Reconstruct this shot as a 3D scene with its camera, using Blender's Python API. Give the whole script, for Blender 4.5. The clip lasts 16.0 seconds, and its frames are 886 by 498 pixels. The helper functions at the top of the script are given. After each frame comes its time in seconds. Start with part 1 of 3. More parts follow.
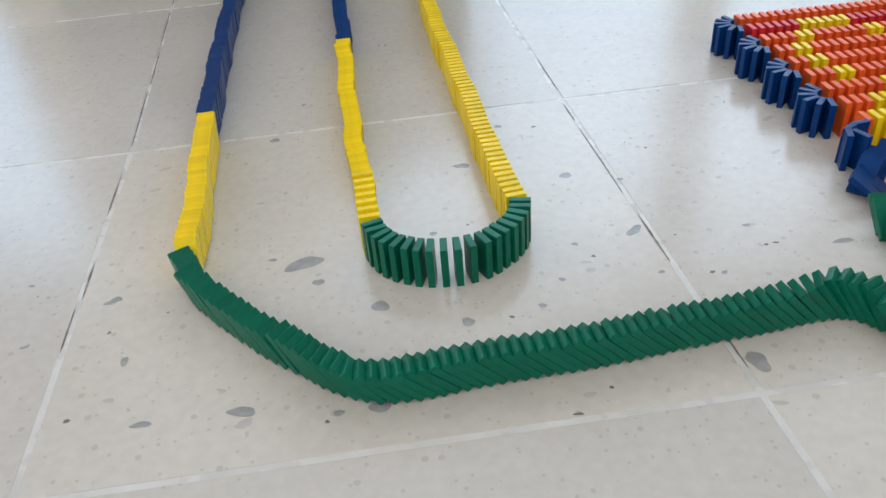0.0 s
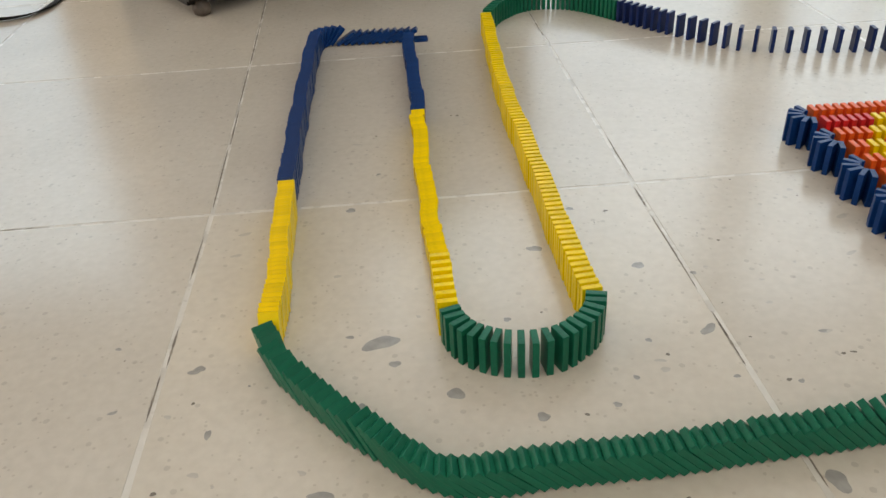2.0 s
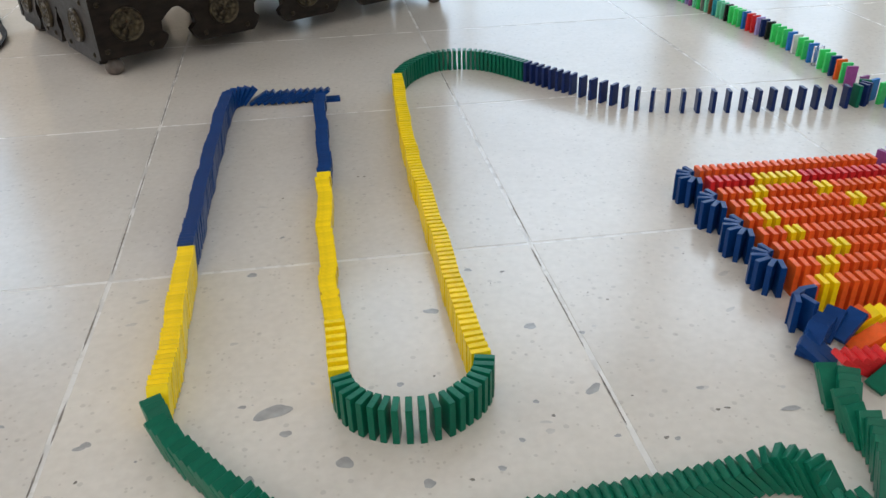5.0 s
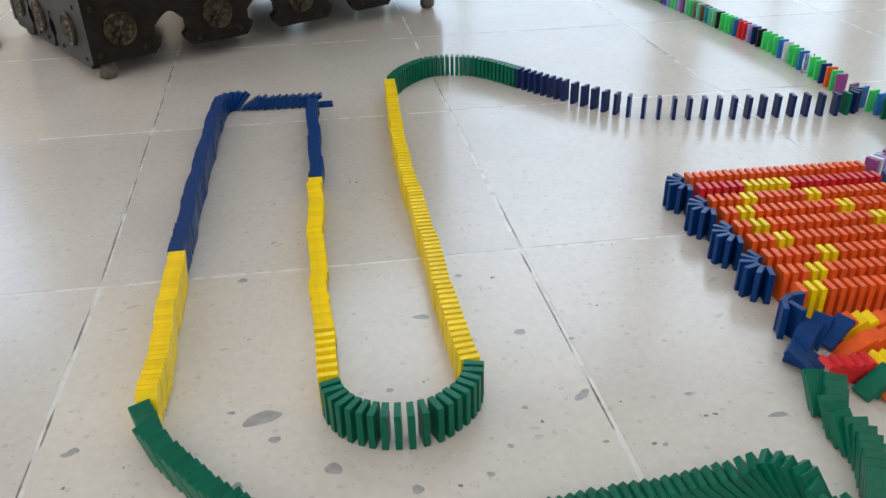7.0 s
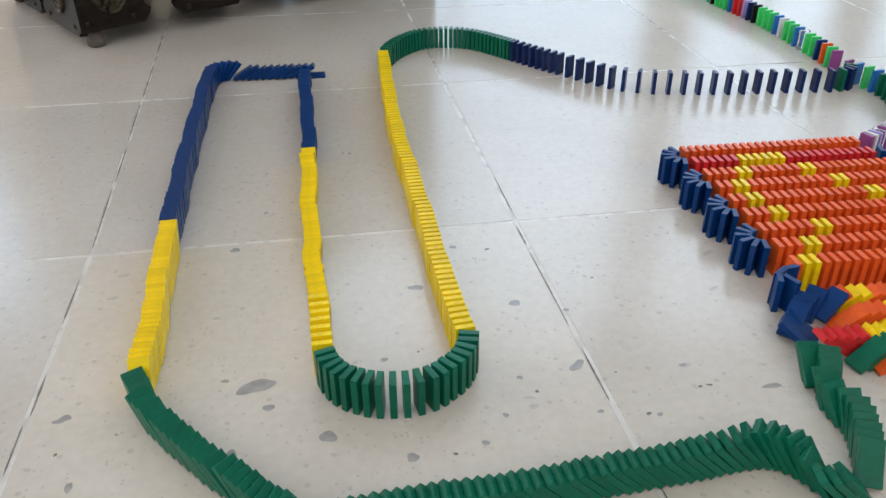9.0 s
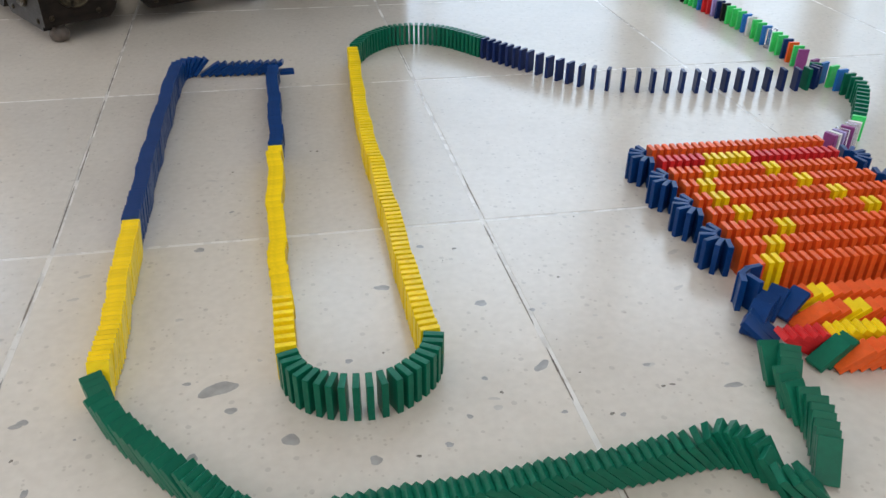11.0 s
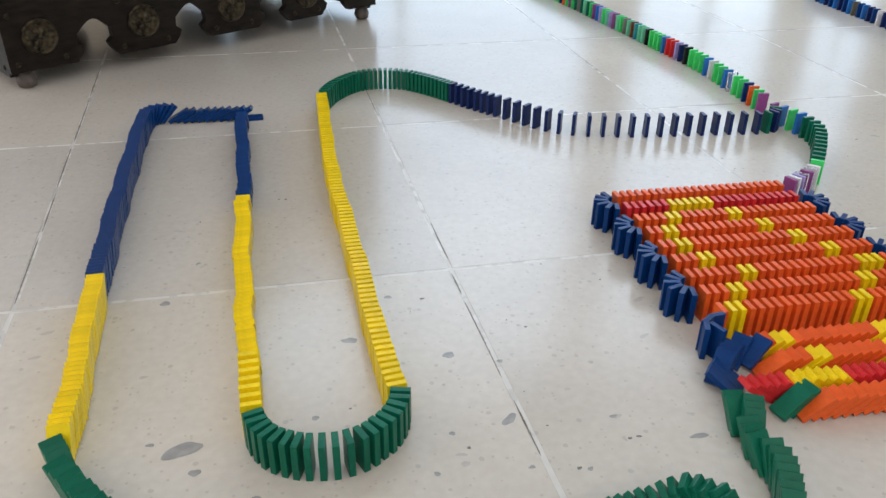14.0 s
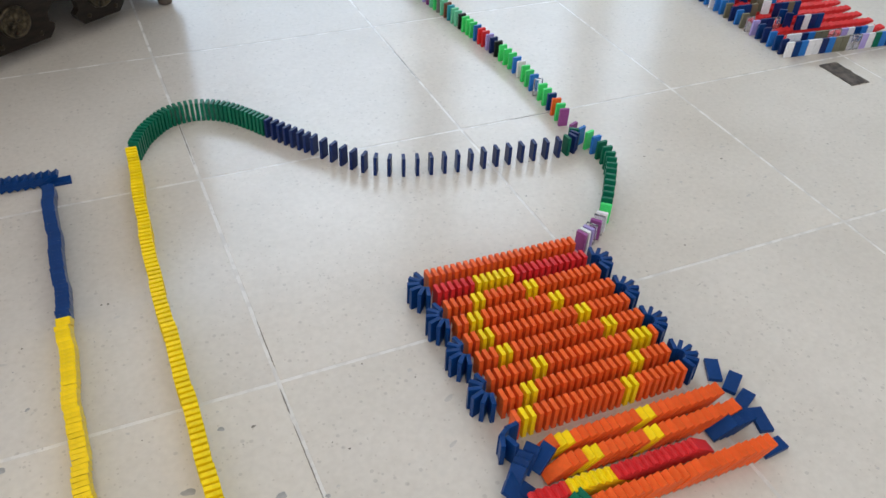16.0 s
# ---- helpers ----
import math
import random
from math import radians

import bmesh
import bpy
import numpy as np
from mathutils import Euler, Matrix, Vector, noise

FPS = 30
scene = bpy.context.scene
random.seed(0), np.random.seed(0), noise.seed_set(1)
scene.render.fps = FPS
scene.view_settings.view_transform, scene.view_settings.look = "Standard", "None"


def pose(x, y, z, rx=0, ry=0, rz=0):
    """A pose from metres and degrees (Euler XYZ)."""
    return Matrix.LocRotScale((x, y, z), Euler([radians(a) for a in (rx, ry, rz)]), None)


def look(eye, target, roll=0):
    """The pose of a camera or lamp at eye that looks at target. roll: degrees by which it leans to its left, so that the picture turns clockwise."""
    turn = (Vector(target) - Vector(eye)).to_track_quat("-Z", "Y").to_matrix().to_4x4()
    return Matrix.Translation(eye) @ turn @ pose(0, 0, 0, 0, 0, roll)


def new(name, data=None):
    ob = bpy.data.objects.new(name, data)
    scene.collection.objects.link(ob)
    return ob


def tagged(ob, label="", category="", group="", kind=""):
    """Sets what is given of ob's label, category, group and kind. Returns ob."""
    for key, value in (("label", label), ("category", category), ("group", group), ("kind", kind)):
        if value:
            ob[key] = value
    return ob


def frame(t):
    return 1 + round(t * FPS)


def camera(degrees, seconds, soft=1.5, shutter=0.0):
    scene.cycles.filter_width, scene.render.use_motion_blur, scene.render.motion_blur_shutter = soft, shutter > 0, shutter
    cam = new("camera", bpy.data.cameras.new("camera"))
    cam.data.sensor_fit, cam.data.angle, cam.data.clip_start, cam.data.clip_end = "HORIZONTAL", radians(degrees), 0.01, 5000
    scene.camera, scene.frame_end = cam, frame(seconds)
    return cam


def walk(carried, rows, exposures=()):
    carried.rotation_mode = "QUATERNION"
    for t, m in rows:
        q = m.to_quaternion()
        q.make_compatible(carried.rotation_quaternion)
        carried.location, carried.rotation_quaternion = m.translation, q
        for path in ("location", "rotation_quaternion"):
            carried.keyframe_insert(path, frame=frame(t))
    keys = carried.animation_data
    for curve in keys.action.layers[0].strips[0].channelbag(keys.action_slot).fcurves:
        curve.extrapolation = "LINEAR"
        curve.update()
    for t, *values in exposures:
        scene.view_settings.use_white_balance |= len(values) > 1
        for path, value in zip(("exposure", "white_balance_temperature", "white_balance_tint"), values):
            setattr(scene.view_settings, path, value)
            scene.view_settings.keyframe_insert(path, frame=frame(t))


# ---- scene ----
from mathutils import geometry
import itertools

cam = camera(58.9, 16.0)
# seconds, eye, (yaw, pitch, roll)
PATH = [
    (0.0, (0.333, -0.995, 0.496), (-4.55, -36.12, -5.08)),
    (0.5, (0.309, -0.986, 0.519), (-2.47, -36.22, -4.85)),
    (1.0, (0.299, -0.980, 0.533), (-2.40, -35.47, -3.83)),
    (1.5, (0.295, -0.977, 0.544), (-1.65, -34.39, -3.82)),
    (2.0, (0.294, -0.974, 0.554), (-1.59, -33.36, -3.65)),
    (2.5, (0.297, -0.972, 0.564), (-1.91, -32.86, -3.41)),
    (3.0, (0.303, -0.973, 0.569), (-2.37, -32.41, -3.38)),
    (3.5, (0.317, -0.977, 0.575), (-3.37, -31.83, -3.31)),
    (4.0, (0.337, -0.980, 0.580), (-6.09, -30.99, -2.48)),
    (6.5, (0.354, -0.983, 0.585), (-7.20, -30.13, -1.63)),
    (7.0, (0.355, -0.984, 0.586), (-7.39, -30.04, -1.47)),
    (7.5, (0.352, -0.983, 0.584), (-7.83, -30.22, -1.14)),
    (8.0, (0.350, -0.982, 0.581), (-7.97, -30.49, -0.89)),
    (8.5, (0.346, -0.983, 0.574), (-8.03, -31.19, -0.79)),
    (11.0, (0.361, -0.978, 0.578), (-10.34, -32.03, 0.44)),
    (11.5, (0.364, -0.977, 0.583), (-10.43, -31.69, -0.04)),
    (12.0, (0.366, -0.975, 0.587), (-10.77, -31.33, 0.04)),
    (12.5, (0.367, -0.975, 0.591), (-11.20, -30.98, 0.40)),
    (13.0, (0.369, -0.974, 0.592), (-11.53, -30.57, 0.70)),
    (13.5, (0.370, -0.972, 0.599), (-11.85, -30.18, 0.73)),
    (14.0, (0.373, -0.970, 0.602), (-12.42, -29.70, 0.85)),
    (14.5, (0.379, -0.960, 0.609), (-13.89, -29.87, 1.50)),
    (15.0, (0.389, -0.926, 0.646), (-15.64, -32.92, 1.65)),
    (15.5, (0.420, -0.880, 0.798), (-18.12, -38.47, 1.09)),
    (16.0, (0.475, -0.845, 0.979), (-25.43, -39.94, 3.06)),
]
walk(cam, [(t, pose(*e, 90 + p, 0, y) @ pose(0, 0, 0, 0, 0, r)) for t, e, (y, p, r) in PATH],
     exposures=[(0.0, 0.1, 6600, 13), (0.5, -0.02, 7000, 13), (1.0, -0.03, 7300, 13), (2.5, -0.14, 8300, 14), (3.5, -0.08, 7800, 14), (4.2, 0.0, 7000, 14), (7.0, 0.07, 6850, 14), (14.5, 0.06, 6900, 15), (16.0, 0.15, 6900, 15)])

# ---- light ----
SUN_ELEV, SUN_ROT = radians(50), radians(30)
world = bpy.data.worlds.new("world")
scene.world = world
world.use_nodes = True
wn = world.node_tree.nodes
sky = wn.new("ShaderNodeTexSky")
sky.sky_type, sky.sun_disc = "NISHITA", False
sky.sun_elevation, sky.sun_rotation = SUN_ELEV, SUN_ROT
world.node_tree.links.new(sky.outputs[0], wn["Background"].inputs[0])
wn["Background"].inputs[1].default_value = 0.15
sun = new("sun", bpy.data.lights.new("sun", "SUN"))
sun.data.energy, sun.data.angle, sun.data.color = 1.0, radians(12), (1, 0.96, 0.9)
sun.matrix_world = look((0, 8, 10), (1.5, 2.0, 0))


def window_light(name, at, target, w, h, power, color):
    """Area light at an opening: daylight of a window; also the added south fill."""
    l = bpy.data.lights.new(name, "AREA")
    l.shape, l.size, l.size_y, l.energy, l.color = "RECTANGLE", w, h, power, color
    ob = new(name, l)
    ob.matrix_world = look(at, target)
    return ob


# room: x from WEST to EAST, y from SOUTH to NORTH
WEST, EAST, SOUTH, NORTH, HIGH = -4.0, 6.4, -3.4, 5.0, 5.0
DAY = (0.54, 0.79, 1.0)
WARM = (1.0, 0.965, 0.92)
# openings: (start, end, sill, head) along the wall
NORTH_OPEN = [(-3.9, -2.25, 0.02, 3.6), (-0.25, 2.95, 0.02, 4.6), (3.27, 4.61, 0.02, 4.6), (4.92, 5.6, 0.02, 4.6)]
# unseen west window, lengthened to the south to brighten the left floor
WEST_OPEN = [(-1.5, 4.4, 0.3, 3.2)]
# unseen opening behind the camera, added with its light to fill the near floor
SOUTH_FILL_OPEN = [(-3.2, 3.2, 2.0, 4.6)]
# the lower part of a north window sees ground and shrubs, the upper part the sky
for a, b, s, h in NORTH_OPEN:
    for z0, z1, strength in ((s, 1.5, 3.2), (1.5, 2.5, 6.0), (2.5, h, 11.5)):
        window_light("north_window_light", ((a + b) / 2, NORTH + 0.18, (z0 + z1) / 2), ((a + b) / 2, 0, (z0 + z1) / 2), b - a, z1 - z0, strength * (b - a) * (z1 - z0), DAY)
for a, b, s, h in WEST_OPEN:
    window_light("west_window_light", (WEST - 0.05, (a + b) / 2, (s + h) / 2), (0, (a + b) / 2, (s + h) / 2), b - a, h - s, 11 * (b - a), WARM)
for a, b, s, h in SOUTH_FILL_OPEN:
    window_light("south_fill_light", ((a + b) / 2, SOUTH - 0.05, (s + h) / 2), ((a + b) / 2, 0, (s + h) / 2), b - a, h - s, 14.5 * (b - a), WARM)


# ---- materials ----
def material(name, color, rough=0.5, metal=0.0):
    m = bpy.data.materials.new(name)
    m.use_nodes = True
    b = m.node_tree.nodes["Principled BSDF"]
    b.inputs["Base Color"].default_value = (*color, 1)
    b.inputs["Roughness"].default_value = rough
    b.inputs["Metallic"].default_value = metal
    return m, m.node_tree.nodes, m.node_tree.links, b


def ramp(nodes, stops):
    r = nodes.new("ShaderNodeValToRGB")
    while len(r.color_ramp.elements) < len(stops):
        r.color_ramp.elements.new(0.5)
    for e, (p, c) in zip(r.color_ramp.elements, stops):
        e.position, e.color = p, (*c, 1) if len(c) == 3 else c
    return r


def mix(nodes, links, kind, fac, a, b):
    n = nodes.new("ShaderNodeMix")
    n.data_type, n.blend_type = "RGBA", kind
    for sock, v in ((n.inputs[0], fac), (n.inputs[6], a), (n.inputs[7], b)):
        if hasattr(v, "is_output"):
            links.new(v, sock)
        else:
            sock.default_value = v if isinstance(v, float) else (*v, 1)
    return n.outputs[2]


def plastic(name, color, rough=0.29):
    """Moulded plastic: each piece a little different, scuffed, with faint ripples."""
    m, n, l, b = material(name, color, rough)
    b.inputs["Specular IOR Level"].default_value = 0.17
    info = n.new("ShaderNodeObjectInfo")
    co = n.new("ShaderNodeTexCoord")
    r = ramp(n, [(0, (0.90, 0.90, 0.90)), (1, (1.05, 1.05, 1.05))])
    l.new(info.outputs["Random"], r.inputs[0])
    c = mix(n, l, "MULTIPLY", 1.0, color, r.outputs[0])
    no = n.new("ShaderNodeTexNoise")
    no.inputs["Scale"].default_value, no.inputs["Detail"].default_value = 160, 4
    l.new(co.outputs["Object"], no.inputs["Vector"])
    sc = ramp(n, [(0.35, (0.90, 0.90, 0.90)), (0.7, (1.05, 1.05, 1.05))])
    l.new(no.outputs["Fac"], sc.inputs[0])
    l.new(mix(n, l, "MULTIPLY", 1.0, c, sc.outputs[0]), b.inputs["Base Color"])
    rr = n.new("ShaderNodeMapRange")
    rr.inputs["To Min"].default_value, rr.inputs["To Max"].default_value = rough - 0.08, rough + 0.14
    l.new(no.outputs["Fac"], rr.inputs["Value"])
    l.new(rr.outputs[0], b.inputs["Roughness"])
    bu = n.new("ShaderNodeBump")
    bu.inputs["Strength"].default_value, bu.inputs["Distance"].default_value = 0.15, 0.0004
    l.new(no.outputs["Fac"], bu.inputs["Height"])
    l.new(bu.outputs[0], b.inputs["Normal"])
    return m


PLASTIC = {
    "yellow": plastic("yellow_plastic", (0.98, 0.71, 0.012)),
    "green": plastic("green_plastic", (0.0004, 0.145, 0.084)),
    "blue": plastic("blue_plastic", (0.002, 0.042, 0.180)),
    "navy": plastic("navy_plastic", (0.008, 0.024, 0.115)),
    "orange": plastic("orange_plastic", (0.90, 0.130, 0.024)),
    "red": plastic("red_plastic", (0.72, 0.032, 0.036)),
    "lime": plastic("lime_plastic", (0.04, 0.72, 0.18)),
    "mint": plastic("mint_plastic", (0.16, 0.66, 0.40)),
    "olive": plastic("olive_plastic", (0.17, 0.16, 0.11)),
    "teal": plastic("teal_plastic", (0.02, 0.30, 0.36)),
    "sky": plastic("sky_plastic", (0.02, 0.18, 0.55)),
    "purple": plastic("purple_plastic", (0.30, 0.075, 0.26)),
    "lilac": plastic("lilac_plastic", (0.42, 0.34, 0.68)),
    "white": plastic("white_plastic", (0.80, 0.80, 0.82)),
    "grey": plastic("grey_plastic", (0.20, 0.20, 0.18)),
    "black": plastic("black_plastic", (0.012, 0.012, 0.014)),
    "brown": plastic("brown_plastic", (0.20, 0.08, 0.04)),
}
clear, _, _, cb = material("clear_plastic", (0.95, 0.95, 1.0), 0.12)
cb.inputs["Transmission Weight"].default_value, cb.inputs["IOR"].default_value = 0.9, 1.3
PLASTIC["clear"] = clear


def terrazzo():
    m, n, l, b = material("terrazzo", (0.5, 0.48, 0.45), 0.2)
    b.inputs["Specular IOR Level"].default_value = 0.42
    co = n.new("ShaderNodeTexCoord")
    info = n.new("ShaderNodeObjectInfo")
    away = n.new("ShaderNodeVectorMath")
    away.operation = "MULTIPLY_ADD"
    away.inputs[1].default_value = (53.0, 31.0, 17.0)
    l.new(info.outputs["Random"], away.inputs[0])
    l.new(co.outputs["Object"], away.inputs[2])
    big = n.new("ShaderNodeTexNoise")
    big.inputs["Scale"].default_value, big.inputs["Detail"].default_value = 3.0, 5
    l.new(away.outputs[0], big.inputs["Vector"])
    base = ramp(n, [(0.0, (0.54, 0.495, 0.435)), (1.0, (0.74, 0.695, 0.635))])
    l.new(big.outputs["Fac"], base.inputs[0])
    fine = n.new("ShaderNodeTexNoise")
    fine.inputs["Scale"].default_value, fine.inputs["Detail"].default_value = 90, 6
    l.new(away.outputs[0], fine.inputs["Vector"])
    fr = ramp(n, [(0.3, (0.95, 0.945, 0.94)), (0.7, (1.03, 1.03, 1.03))])
    l.new(fine.outputs["Fac"], fr.inputs[0])
    c = mix(n, l, "MULTIPLY", 1.0, base.outputs[0], fr.outputs[0])
    # aggregate chips at three sizes, only some of the cells filled
    for scale, size, share, dark in ((75.0, 0.24, 0.86, (0.33, 0.30, 0.27)), (150.0, 0.26, 0.84, (0.36, 0.31, 0.26))):
        warp = mix(n, l, "ADD", 0.0025, away.outputs[0], fine.outputs["Color"])
        vo = n.new("ShaderNodeTexVoronoi")
        vo.inputs["Scale"].default_value = scale
        l.new(warp, vo.inputs["Vector"])
        near = n.new("ShaderNodeMath")
        near.operation = "LESS_THAN"
        near.inputs[1].default_value = size
        l.new(vo.outputs["Distance"], near.inputs[0])
        sep = n.new("ShaderNodeSeparateColor")
        l.new(vo.outputs["Color"], sep.inputs[0])
        pick = n.new("ShaderNodeMath")
        pick.operation = "GREATER_THAN"
        pick.inputs[1].default_value = share
        l.new(sep.outputs[0], pick.inputs[0])
        both = n.new("ShaderNodeMath")
        both.operation = "MULTIPLY"
        l.new(near.outputs[0], both.inputs[0])
        l.new(pick.outputs[0], both.inputs[1])
        soft = n.new("ShaderNodeMath")
        soft.operation = "MULTIPLY"
        soft.inputs[1].default_value = 0.32
        l.new(both.outputs[0], soft.inputs[0])
        c = mix(n, l, "MIX", soft.outputs[0], c, dark)
    tone = ramp(n, [(0, (0.95, 0.95, 0.95)), (1, (1.04, 1.035, 1.02))])
    l.new(info.outputs["Random"], tone.inputs[0])
    l.new(mix(n, l, "MULTIPLY", 1.0, c, tone.outputs[0]), b.inputs["Base Color"])
    rr = n.new("ShaderNodeMapRange")
    rr.inputs["To Min"].default_value, rr.inputs["To Max"].default_value = 0.16, 0.24
    l.new(big.outputs["Fac"], rr.inputs["Value"])
    l.new(rr.outputs[0], b.inputs["Roughness"])
    bu = n.new("ShaderNodeBump")
    bu.inputs["Strength"].default_value, bu.inputs["Distance"].default_value = 0.04, 0.0002
    l.new(fine.outputs["Fac"], bu.inputs["Height"])
    l.new(bu.outputs[0], b.inputs["Normal"])
    return m


def mottled(name, a, b_, scale, rough, metal=0.0, bump=0.2, dist=0.002, stretch=(1, 1, 1)):
    m, n, l, b = material(name, a, rough, metal)
    co = n.new("ShaderNodeTexCoord")
    mp = n.new("ShaderNodeMapping")
    mp.inputs["Scale"].default_value = stretch
    l.new(co.outputs["Object"], mp.inputs[0])
    no = n.new("ShaderNodeTexNoise")
    no.inputs["Scale"].default_value, no.inputs["Detail"].default_value = scale, 7
    l.new(mp.outputs[0], no.inputs["Vector"])
    r = ramp(n, [(0.32, a), (0.68, b_)])
    l.new(no.outputs["Fac"], r.inputs[0])
    l.new(r.outputs[0], b.inputs["Base Color"])
    rr = n.new("ShaderNodeMapRange")
    rr.inputs["To Min"].default_value, rr.inputs["To Max"].default_value = max(0.05, rough - 0.12), min(1, rough + 0.12)
    l.new(no.outputs["Fac"], rr.inputs["Value"])
    l.new(rr.outputs[0], b.inputs["Roughness"])
    bu = n.new("ShaderNodeBump")
    bu.inputs["Strength"].default_value, bu.inputs["Distance"].default_value = bump, dist
    l.new(no.outputs["Fac"], bu.inputs["Height"])
    l.new(bu.outputs[0], b.inputs["Normal"])
    return m


TERRAZZO = terrazzo()
CHIP = mottled("grey_aggregate", (0.29, 0.285, 0.275), (0.41, 0.40, 0.385), 55, 0.22, bump=0.05)
CHIP_PALE = mottled("pale_aggregate", (0.49, 0.46, 0.42), (0.57, 0.535, 0.49), 60, 0.24, bump=0.05)
CHIP_DARK = mottled("dark_aggregate", (0.15, 0.135, 0.115), (0.27, 0.24, 0.205), 60, 0.25, bump=0.05)
GROUT = mottled("grout", (0.62, 0.59, 0.55), (0.74, 0.715, 0.675), 22, 0.28, bump=0.15)
GAP = mottled("dark_gap", (0.12, 0.10, 0.085), (0.36, 0.32, 0.27), 90, 0.9, bump=0.2)
PLASTER = mottled("plaster", (0.72, 0.71, 0.68), (0.80, 0.79, 0.77), 6, 0.8, bump=0.1)
# cream added to the unseen north and west walls to warm the floor's reflection
CREAM_BOUNCE = mottled("cream_bounce_plaster", (0.60, 0.51, 0.40), (0.68, 0.59, 0.47), 6, 0.8, bump=0.1)
FRAME_WHITE = mottled("white_frame", (0.74, 0.74, 0.73), (0.82, 0.82, 0.81), 12, 0.4, bump=0.05)
DARK_WOOD = mottled("dark_carved_wood", (0.006, 0.004, 0.003), (0.020, 0.014, 0.010), 26, 0.42, bump=0.5, dist=0.003, stretch=(1, 1, 3))
BRASS = mottled("tarnished_brass", (0.008, 0.006, 0.005), (0.085, 0.068, 0.042), 70, 0.42, metal=0.6, bump=0.35, dist=0.0015)
FOOT = mottled("worn_foot_wood", (0.06, 0.045, 0.035), (0.16, 0.13, 0.11), 40, 0.5)
STRAP = mottled("black_webbing", (0.005, 0.005, 0.006), (0.014, 0.014, 0.015), 200, 0.75, bump=0.5)
METAL = mottled("dull_metal", (0.020, 0.015, 0.012), (0.16, 0.13, 0.11), 45, 0.6, metal=0.3)
GARDEN = mottled("outdoor_paving", (0.35, 0.34, 0.32), (0.45, 0.43, 0.40), 3, 0.9)
for m in (DARK_WOOD, STRAP, BRASS):
    m.node_tree.nodes["Principled BSDF"].inputs["Specular IOR Level"].default_value = 0.2
for m in (CHIP, CHIP_PALE, CHIP_DARK, GROUT):
    m.node_tree.nodes["Principled BSDF"].inputs["Specular IOR Level"].default_value = 0.42


# ---- helpers of this scene ----
def part(name, bm, mat, parent=None, label="", smooth=False):
    me = bpy.data.meshes.new(name)
    bm.normal_update()
    bm.to_mesh(me)
    bm.free()
    me.materials.append(mat)
    if smooth:
        for p in me.polygons:
            p.use_smooth = True
    ob = new(name, me)
    if parent:
        ob.parent = parent
    if label:
        ob["label"] = label
    return ob


def empty(name, m, label, category, group="", kind=""):
    e = new(name)
    e.empty_display_size = 0.05
    e.matrix_world = m
    return tagged(e, label, category, group, kind)


def box(bm, x0, x1, y0, y1, z0, z1, bevel=0.0):
    vs = [bm.verts.new((x, y, z)) for x in (x0, x1) for y in (y0, y1) for z in (z0, z1)]
    fs = [bm.faces.new([vs[i] for i in f]) for f in ((0, 1, 3, 2), (4, 6, 7, 5), (0, 4, 5, 1), (2, 3, 7, 6), (0, 2, 6, 4), (1, 5, 7, 3))]
    if bevel:
        es = list({e for f in fs for e in f.edges})
        bmesh.ops.bevel(bm, geom=es, offset=bevel, segments=2, affect="EDGES", profile=0.6)
    return bm


def boxed(*a, bevel=0.0):
    return box(bmesh.new(), *a, bevel=bevel)


def slab(points, thick, axis=1):
    """A flat outline in (s, z), filled and given a thickness along y."""
    bm = bmesh.new()
    tris = geometry.tessellate_polygon([[Vector((s, z, 0)) for s, z in points]])
    front = [bm.verts.new((s, 0, z)) for s, z in points]
    back = [bm.verts.new((s, thick, z)) for s, z in points]
    for t in tris:
        bm.faces.new([front[i] for i in t])
        bm.faces.new([back[i] for i in reversed(t)])
    n = len(points)
    for i in range(n):
        j = (i + 1) % n
        bm.faces.new((front[i], front[j], back[j], back[i]))
    bmesh.ops.recalc_face_normals(bm, faces=bm.faces)
    return bm


def lathe(profile, segs=24):
    bm = bmesh.new()
    rings = [[bm.verts.new((r * math.cos(2 * math.pi * k / segs), r * math.sin(2 * math.pi * k / segs), z)) for k in range(segs)] for r, z in profile]
    for a, b in zip(rings, rings[1:]):
        for k in range(segs):
            bm.faces.new((a[k], a[(k + 1) % segs], b[(k + 1) % segs], b[k]))
    bm.faces.new(list(reversed(rings[0])))
    bm.faces.new(rings[-1])
    return bm


def smooth_path(points, step=0.002):
    """A Catmull-Rom line through the points, as dense (x, y, length) samples."""
    p = [Vector(q) for q in points]
    p = [2 * p[0] - p[1], *p, 2 * p[-1] - p[-2]]
    out = []
    for i in range(1, len(p) - 2):
        n = max(2, int((p[i + 1] - p[i]).length / step))
        for k in range(n):
            t = k / n
            out.append(0.5 * (2 * p[i] + (p[i + 1] - p[i - 1]) * t + (2 * p[i - 1] - 5 * p[i] + 4 * p[i + 1] - p[i + 2]) * t * t + (3 * p[i] - p[i - 1] - 3 * p[i + 1] + p[i + 2]) * t ** 3))
    out.append(p[-2])
    length, res = 0.0, []
    for i, q in enumerate(out):
        if i:
            length += (q - out[i - 1]).length
        res.append((q.x, q.y, length))
    return res


def along(path, s):
    """Place and heading in degrees at the length s of a path."""
    for a, b in zip(path, path[1:]):
        if b[2] >= s:
            f = (s - a[2]) / max(1e-9, b[2] - a[2])
            return a[0] + f * (b[0] - a[0]), a[1] + f * (b[1] - a[1]), math.degrees(math.atan2(b[1] - a[1], b[0] - a[0]))
    a, b = path[-2:]
    return b[0], b[1], math.degrees(math.atan2(b[1] - a[1], b[0] - a[0]))


